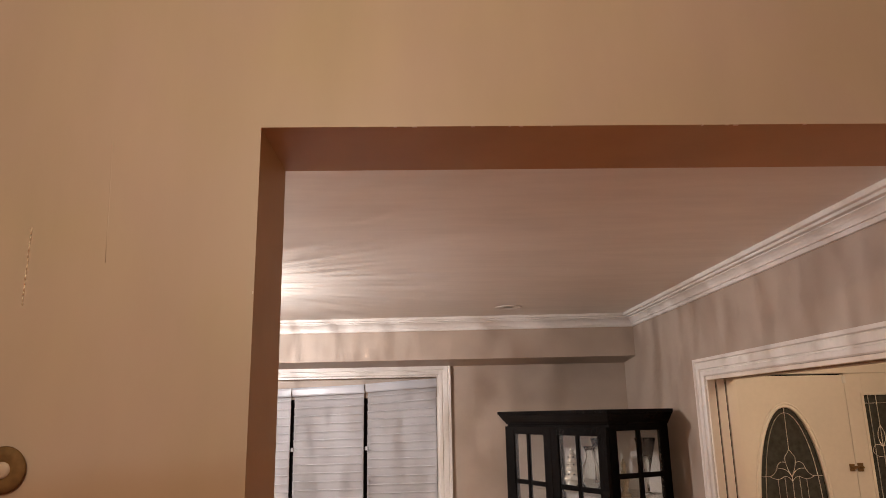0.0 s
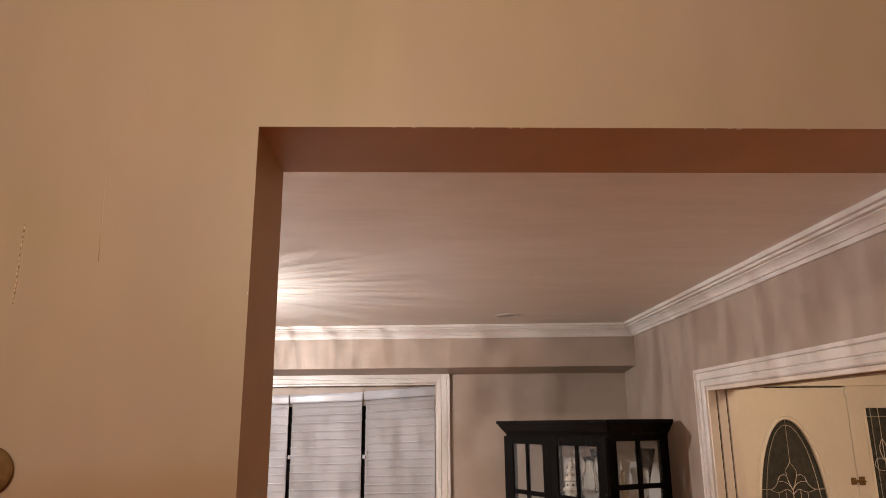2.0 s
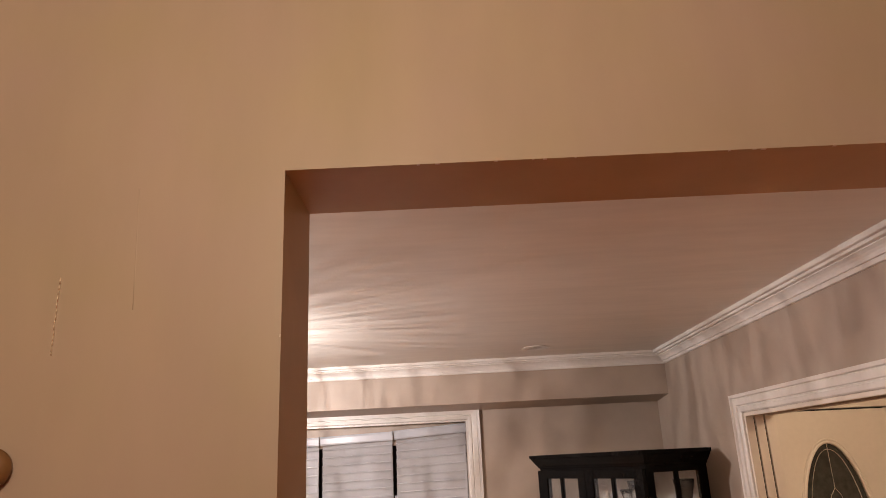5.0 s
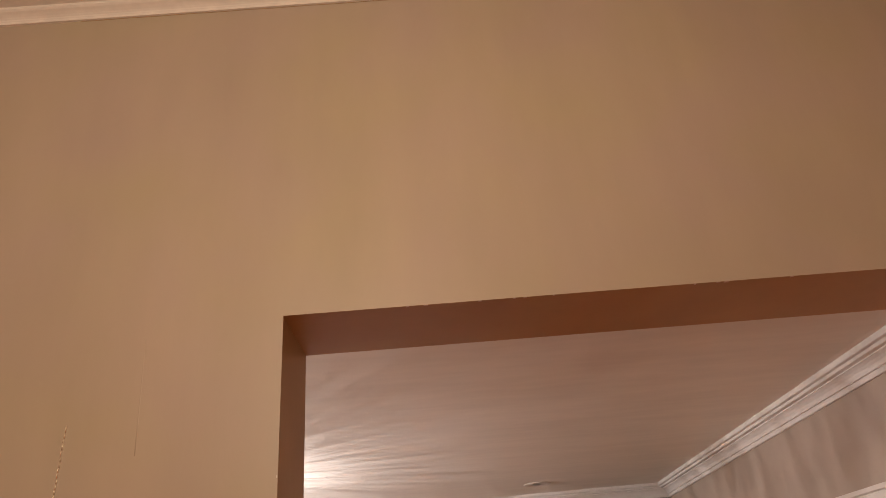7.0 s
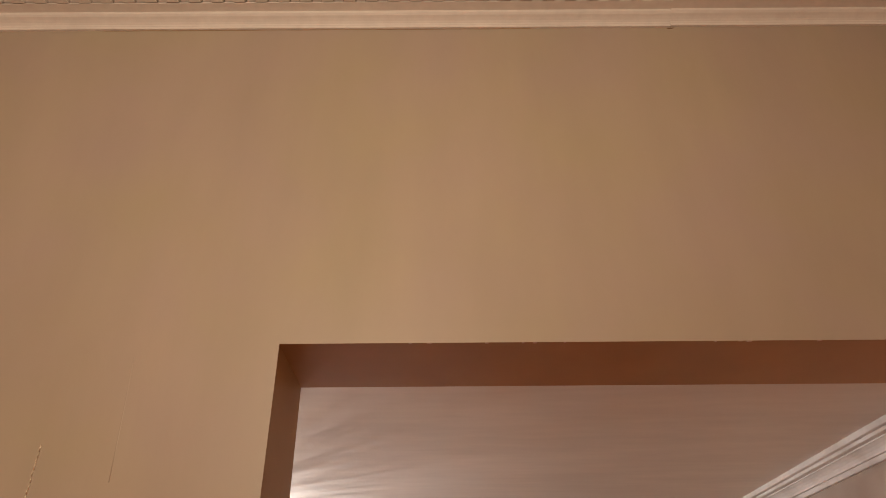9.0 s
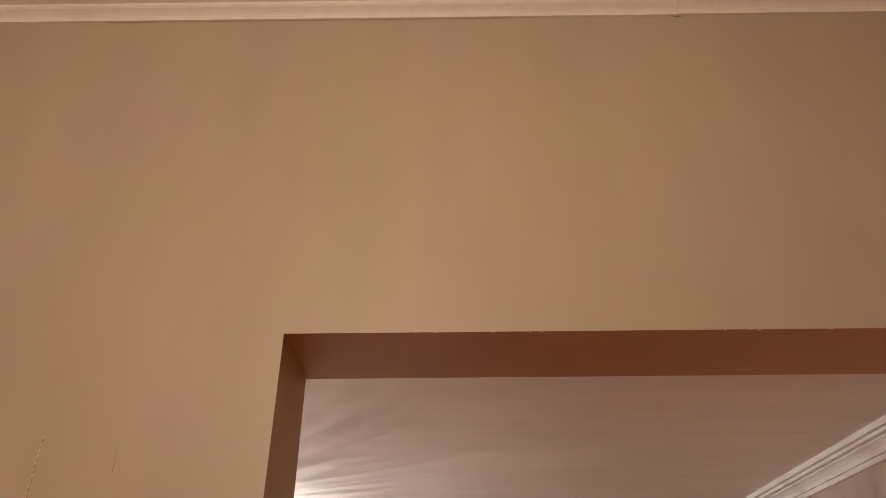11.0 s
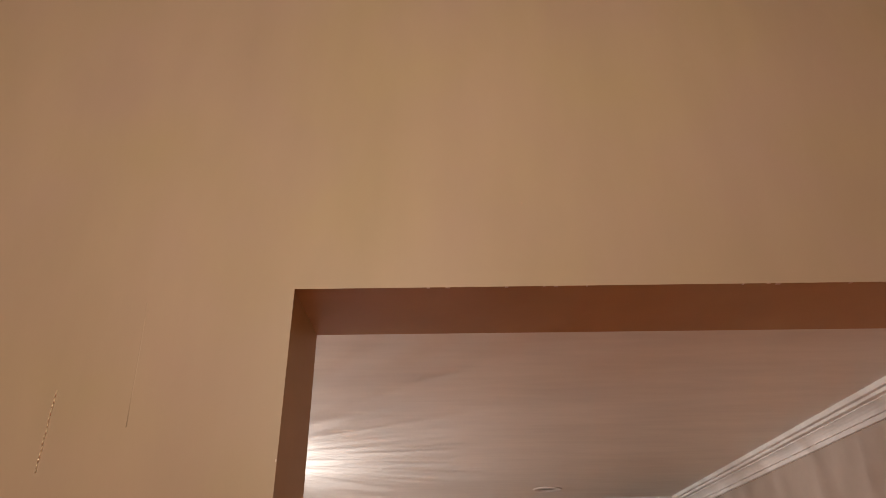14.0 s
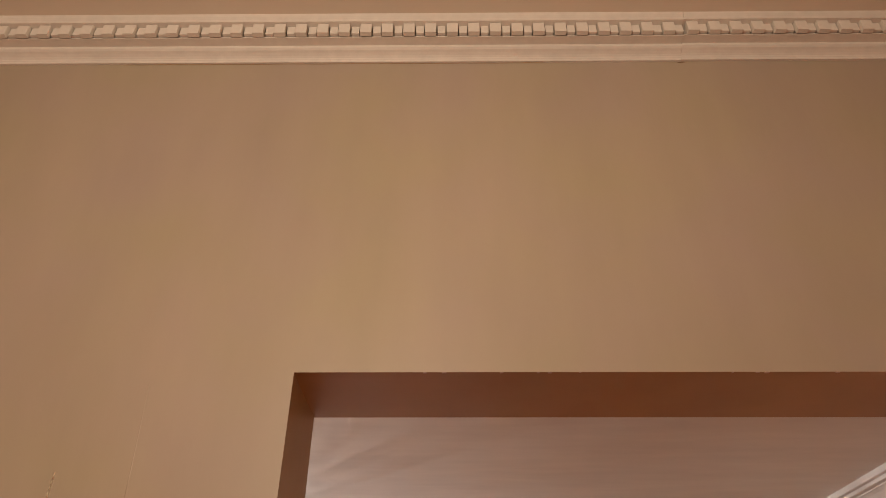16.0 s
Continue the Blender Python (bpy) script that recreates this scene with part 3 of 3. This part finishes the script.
for c in corner:
    i = min(range(n), key=lambda i: (outer[i][0] - c[0]) ** 2 + (outer[i][1] - c[1]) ** 2)
    outer[i] = c
for y0, y1 in ((YF, YF + 0.045),):
    fo = [bm.verts.new((x, y0, z)) for x, z in outer]
    fi = [bm.verts.new((x, y0, z)) for x, z in inner]
    bo = [bm.verts.new((x, y1, z)) for x, z in outer]
    bi = [bm.verts.new((x, y1, z)) for x, z in inner]
    for i in range(n):
        j = (i + 1) % n
        for q in ((fo[i], fo[j], fi[j], fi[i]), (bo[i], bi[i], bi[j], bo[j]), (fo[i], bo[i], bo[j], fo[j]), (fi[i], fi[j], bi[j], bi[i])):
            bm.faces.new(q)
part("door_leaf", bm, DOOR, front)
bm = bmesh.new()
prof = [(0.0, 0.0), (0.004, -0.007), (0.012, -0.009), (0.017, -0.004), (0.022, -0.003), (0.026, -0.011), (0.032, -0.009), (0.036, -0.001), (0.036, 0.004), (0.0, 0.02)]
rings = []
for i in range(n):
    t = 2 * math.pi * i / n
    nx, nz = math.cos(t) / OA, math.sin(t) / OB
    ln = math.hypot(nx, nz)
    rings.append([bm.verts.new((inner[i][0] + nx / ln * (p - 0.006), YF + d, inner[i][1] + nz / ln * (p - 0.006))) for p, d in prof])
for i in range(n):
    for k in range(len(prof)):
        bm.faces.new((rings[i][k], rings[(i + 1) % n][k], rings[(i + 1) % n][(k + 1) % len(prof)], rings[i][(k + 1) % len(prof)]))
part("oval_moulding", bm, DOOR, front, smooth=True)
bm = bmesh.new()
loft(bm, [(x, YF + 0.016, z) for x, z in oval(OX, OZ, OA + 0.001, OB + 0.001)], [(x, YF + 0.022, z) for x, z in oval(OX, OZ, OA + 0.001, OB + 0.001)])
glass_oval = part("oval_glass", bm, NIGHTGLASS, front, "dark leaded glass")


def came(points, r=0.0030, y=YF + 0.013):
    part("came", tube(bmesh.new(), [(x, y, z) for x, z in points], r), LEAD, glass_oval)


def arc(a, b, c, k=10):
    return [((1 - s) ** 2 * a[0] + 2 * s * (1 - s) * b[0] + s * s * c[0], (1 - s) ** 2 * a[1] + 2 * s * (1 - s) * b[1] + s * s * c[1]) for s in [i / k for i in range(k + 1)]]


rim = oval(OX, OZ, OA - 0.045, OB - 0.041)
came(rim + [rim[0]])
came([(OX, OZ + OB), (OX, 1.556)])
for sgn in (-1, 1):   # a bud between two pairs of leaves
    came(arc((OX, 1.556), (OX + sgn * 0.010, 1.535), (OX + sgn * 0.030, 1.512)) + arc((OX + sgn * 0.030, 1.512), (OX + sgn * 0.050, 1.480), (OX, 1.375))[1:])
    came(arc((OX + sgn * 0.034, 1.468), (OX + sgn * 0.083, 1.488), (OX + sgn * 0.097, 1.432)) + arc((OX + sgn * 0.097, 1.432), (OX + sgn * 0.112, 1.393), (OX + sgn * 0.152, 1.380))[1:])
    came(arc((OX + sgn * 0.090, 1.430), (OX + sgn * 0.030, 1.440), (OX, 1.372)))
    came(arc((OX + sgn * 0.152, 1.380), (OX + sgn * 0.100, 1.345), (OX + sgn * 0.055, 1.378)) + arc((OX + sgn * 0.055, 1.378), (OX + sgn * 0.028, 1.388), (OX, 1.346))[1:])
    came([(OX + sgn * 0.152, 1.380), (OX + sgn * 0.222, 1.381)])
    came([(OX + sgn * 0.050, 1.378), (OX + sgn * 0.050, 0.62)], 0.0024)
    came([(OX + sgn * 0.098, 1.360), (OX + sgn * 0.098, 0.68)], 0.0024)
came([(OX, 1.375), (OX, 0.45)])

side_light = structure(new("door_2"), "cream narrow second leaf with a leaded rectangular glass", "door")
SX0, SX1 = DX1 + 0.004, 3.99
part("door_leaf", boxes((SX0, 3.325, YF, YF + 0.045, 0.01, DZ + 0.0095), (3.86, SX1, YF, YF + 0.045, 0.01, DZ + 0.0095), (3.325, 3.86, YF, YF + 0.045, 1.905, DZ + 0.0095), (3.325, 3.86, YF, YF + 0.045, 0.01, 0.3), bevel=0.002), DOOR, side_light)
part("glass_bead", boxes((3.307, 3.325, YF - 0.010, YF + 0.02, 0.285, 1.92), (3.325, 3.86, YF - 0.010, YF + 0.02, 1.905, 1.92), bevel=0.003), DOOR, side_light)
sg = part("rect_glass", boxes((3.325, 3.86, YF + 0.016, YF + 0.022, 0.3, 1.905)), NIGHTGLASS, side_light, "dark leaded glass")


def came2(points):
    part("came", tube(bmesh.new(), [(x, YF + 0.013, z) for x, z in points], 0.003), LEAD, sg)


for x in (3.365, 3.42, 3.59, 3.765, 3.82):
    came2([(x, 0.3), (x, 1.905)])
came2([(3.325, 1.85), (3.86, 1.85)])
for sgn in (-1, 1):
    came2(arc((3.42, 1.70), (3.42 + sgn * 0.05, 1.63), (3.42, 1.56)))
    came2(arc((3.42, 1.56), (3.42 + sgn * 0.06, 1.60), (3.42 + sgn * 0.075, 1.53)))
    came2(arc((3.42 + sgn * 0.075, 1.53), (3.42 + sgn * 0.05, 1.48), (3.42, 1.50)))

latch = tagged(new("door_latch"), "aged brass surface latch across the door joint", "latch")
latch.location = (3.206, YF, 1.43)
part("plate", boxes((0.006, 0.045, -0.006, -0.0005, -0.028, 0.028), bevel=0.002), BRASS, latch)
part("bolt", boxes((-0.040, 0.030, -0.018, -0.006, -0.009, 0.009), bevel=0.003), BRASS, latch)
part("keeper", boxes((-0.050, -0.018, -0.012, -0.0005, -0.022, 0.022), bevel=0.002), BRASS, latch)
part("knob", lathe(bmesh.new(), [(0.004, -0.015), (0.004, -0.024), (0.010, -0.030), (0.007, -0.038), (0.002, -0.040)], (0.026, 0, 0), 14, "Y"), BRASS, latch)
sensor = mesh("door_contact", boxes((3.190, 3.212, YF - 0.012, YF - 0.0005, 1.988, 2.034), bevel=0.003), WHITE)
tagged(sensor, "small white plastic alarm contact at the door's top corner", "sensor")

# ---------------------------------------------------------------- small marks on the near wall
rnd = random.Random(11)
for x in (0.24, 0.275, 0.38, 0.447, 0.468, 0.523, 0.80, 0.845, 0.862, 0.99):
    w = rnd.uniform(0.003, 0.009)
    part("paint_chip", boxes((x - w / 2, x + w / 2, 0.003, 0.006 + rnd.uniform(0, 0.003), H - 0.0008, H + 0.0008), bevel=0.0003), CREAM, partition, "chipped pale spot")
part("paint_chip", boxes((-0.0008, 0.0008, -0.0006, 0.0010, 2.033, 2.038), bevel=0.0004), WHITE, partition, "chipped pale spot")
bm = bmesh.new()
rnd = random.Random(3)
z = 2.02
while z < 2.15:
    l = rnd.uniform(0.003, 0.012)
    x = -0.379 + rnd.uniform(-0.0006, 0.0006)
    tube(bm, [(x, -0.0002, z), (x, -0.0012, z + l * 0.5), (x, -0.0002, z + l)], rnd.uniform(0.0010, 0.0016), 12)
    z += l + rnd.uniform(-0.001, 0.0025)
part("dried_run", bm, GLINT, partition, "thin dried run in the paint, pale metallic for its glint", smooth=True)
part("dried_run", tube(bmesh.new(), [(-0.250, 0.0029, 2.09), (-0.2515, 0.0028, 2.15), (-0.2545, 0.0028, 2.24), (-0.257, 0.0029, 2.31)], 0.003, 24), TAN, partition, smooth=True)

orn = tagged(new("wall_ornament"), "small turned brown wooden ring ornament hung on the wall", "ornament")
orn.matrix_basis = pose(-0.376, -0.001, 1.758)
bm = bmesh.new()
lathe(bm, [(0.013, 0.0), (0.034, 0.0), (0.0365, -0.004), (0.034, -0.009), (0.024, -0.011), (0.014, -0.006)], n=32, axis="Y")
part("ring", bm, OLIVEWOOD, orn, smooth=True)
part("finial", lathe(bmesh.new(), [(0.004, 0.0), (0.030, 0.0), (0.033, -0.010), (0.027, -0.020), (0.014, -0.026), (0.002, -0.028)], (-0.072, 0, 0.085), 24, "Y"), BROWN, orn, smooth=True)
part("boss", lathe(bmesh.new(), [(0.0128, 0.0), (0.0128, -0.008), (0.008, -0.0095), (0.001, -0.010)], n=20, axis="Y"), TAN, orn, smooth=True)
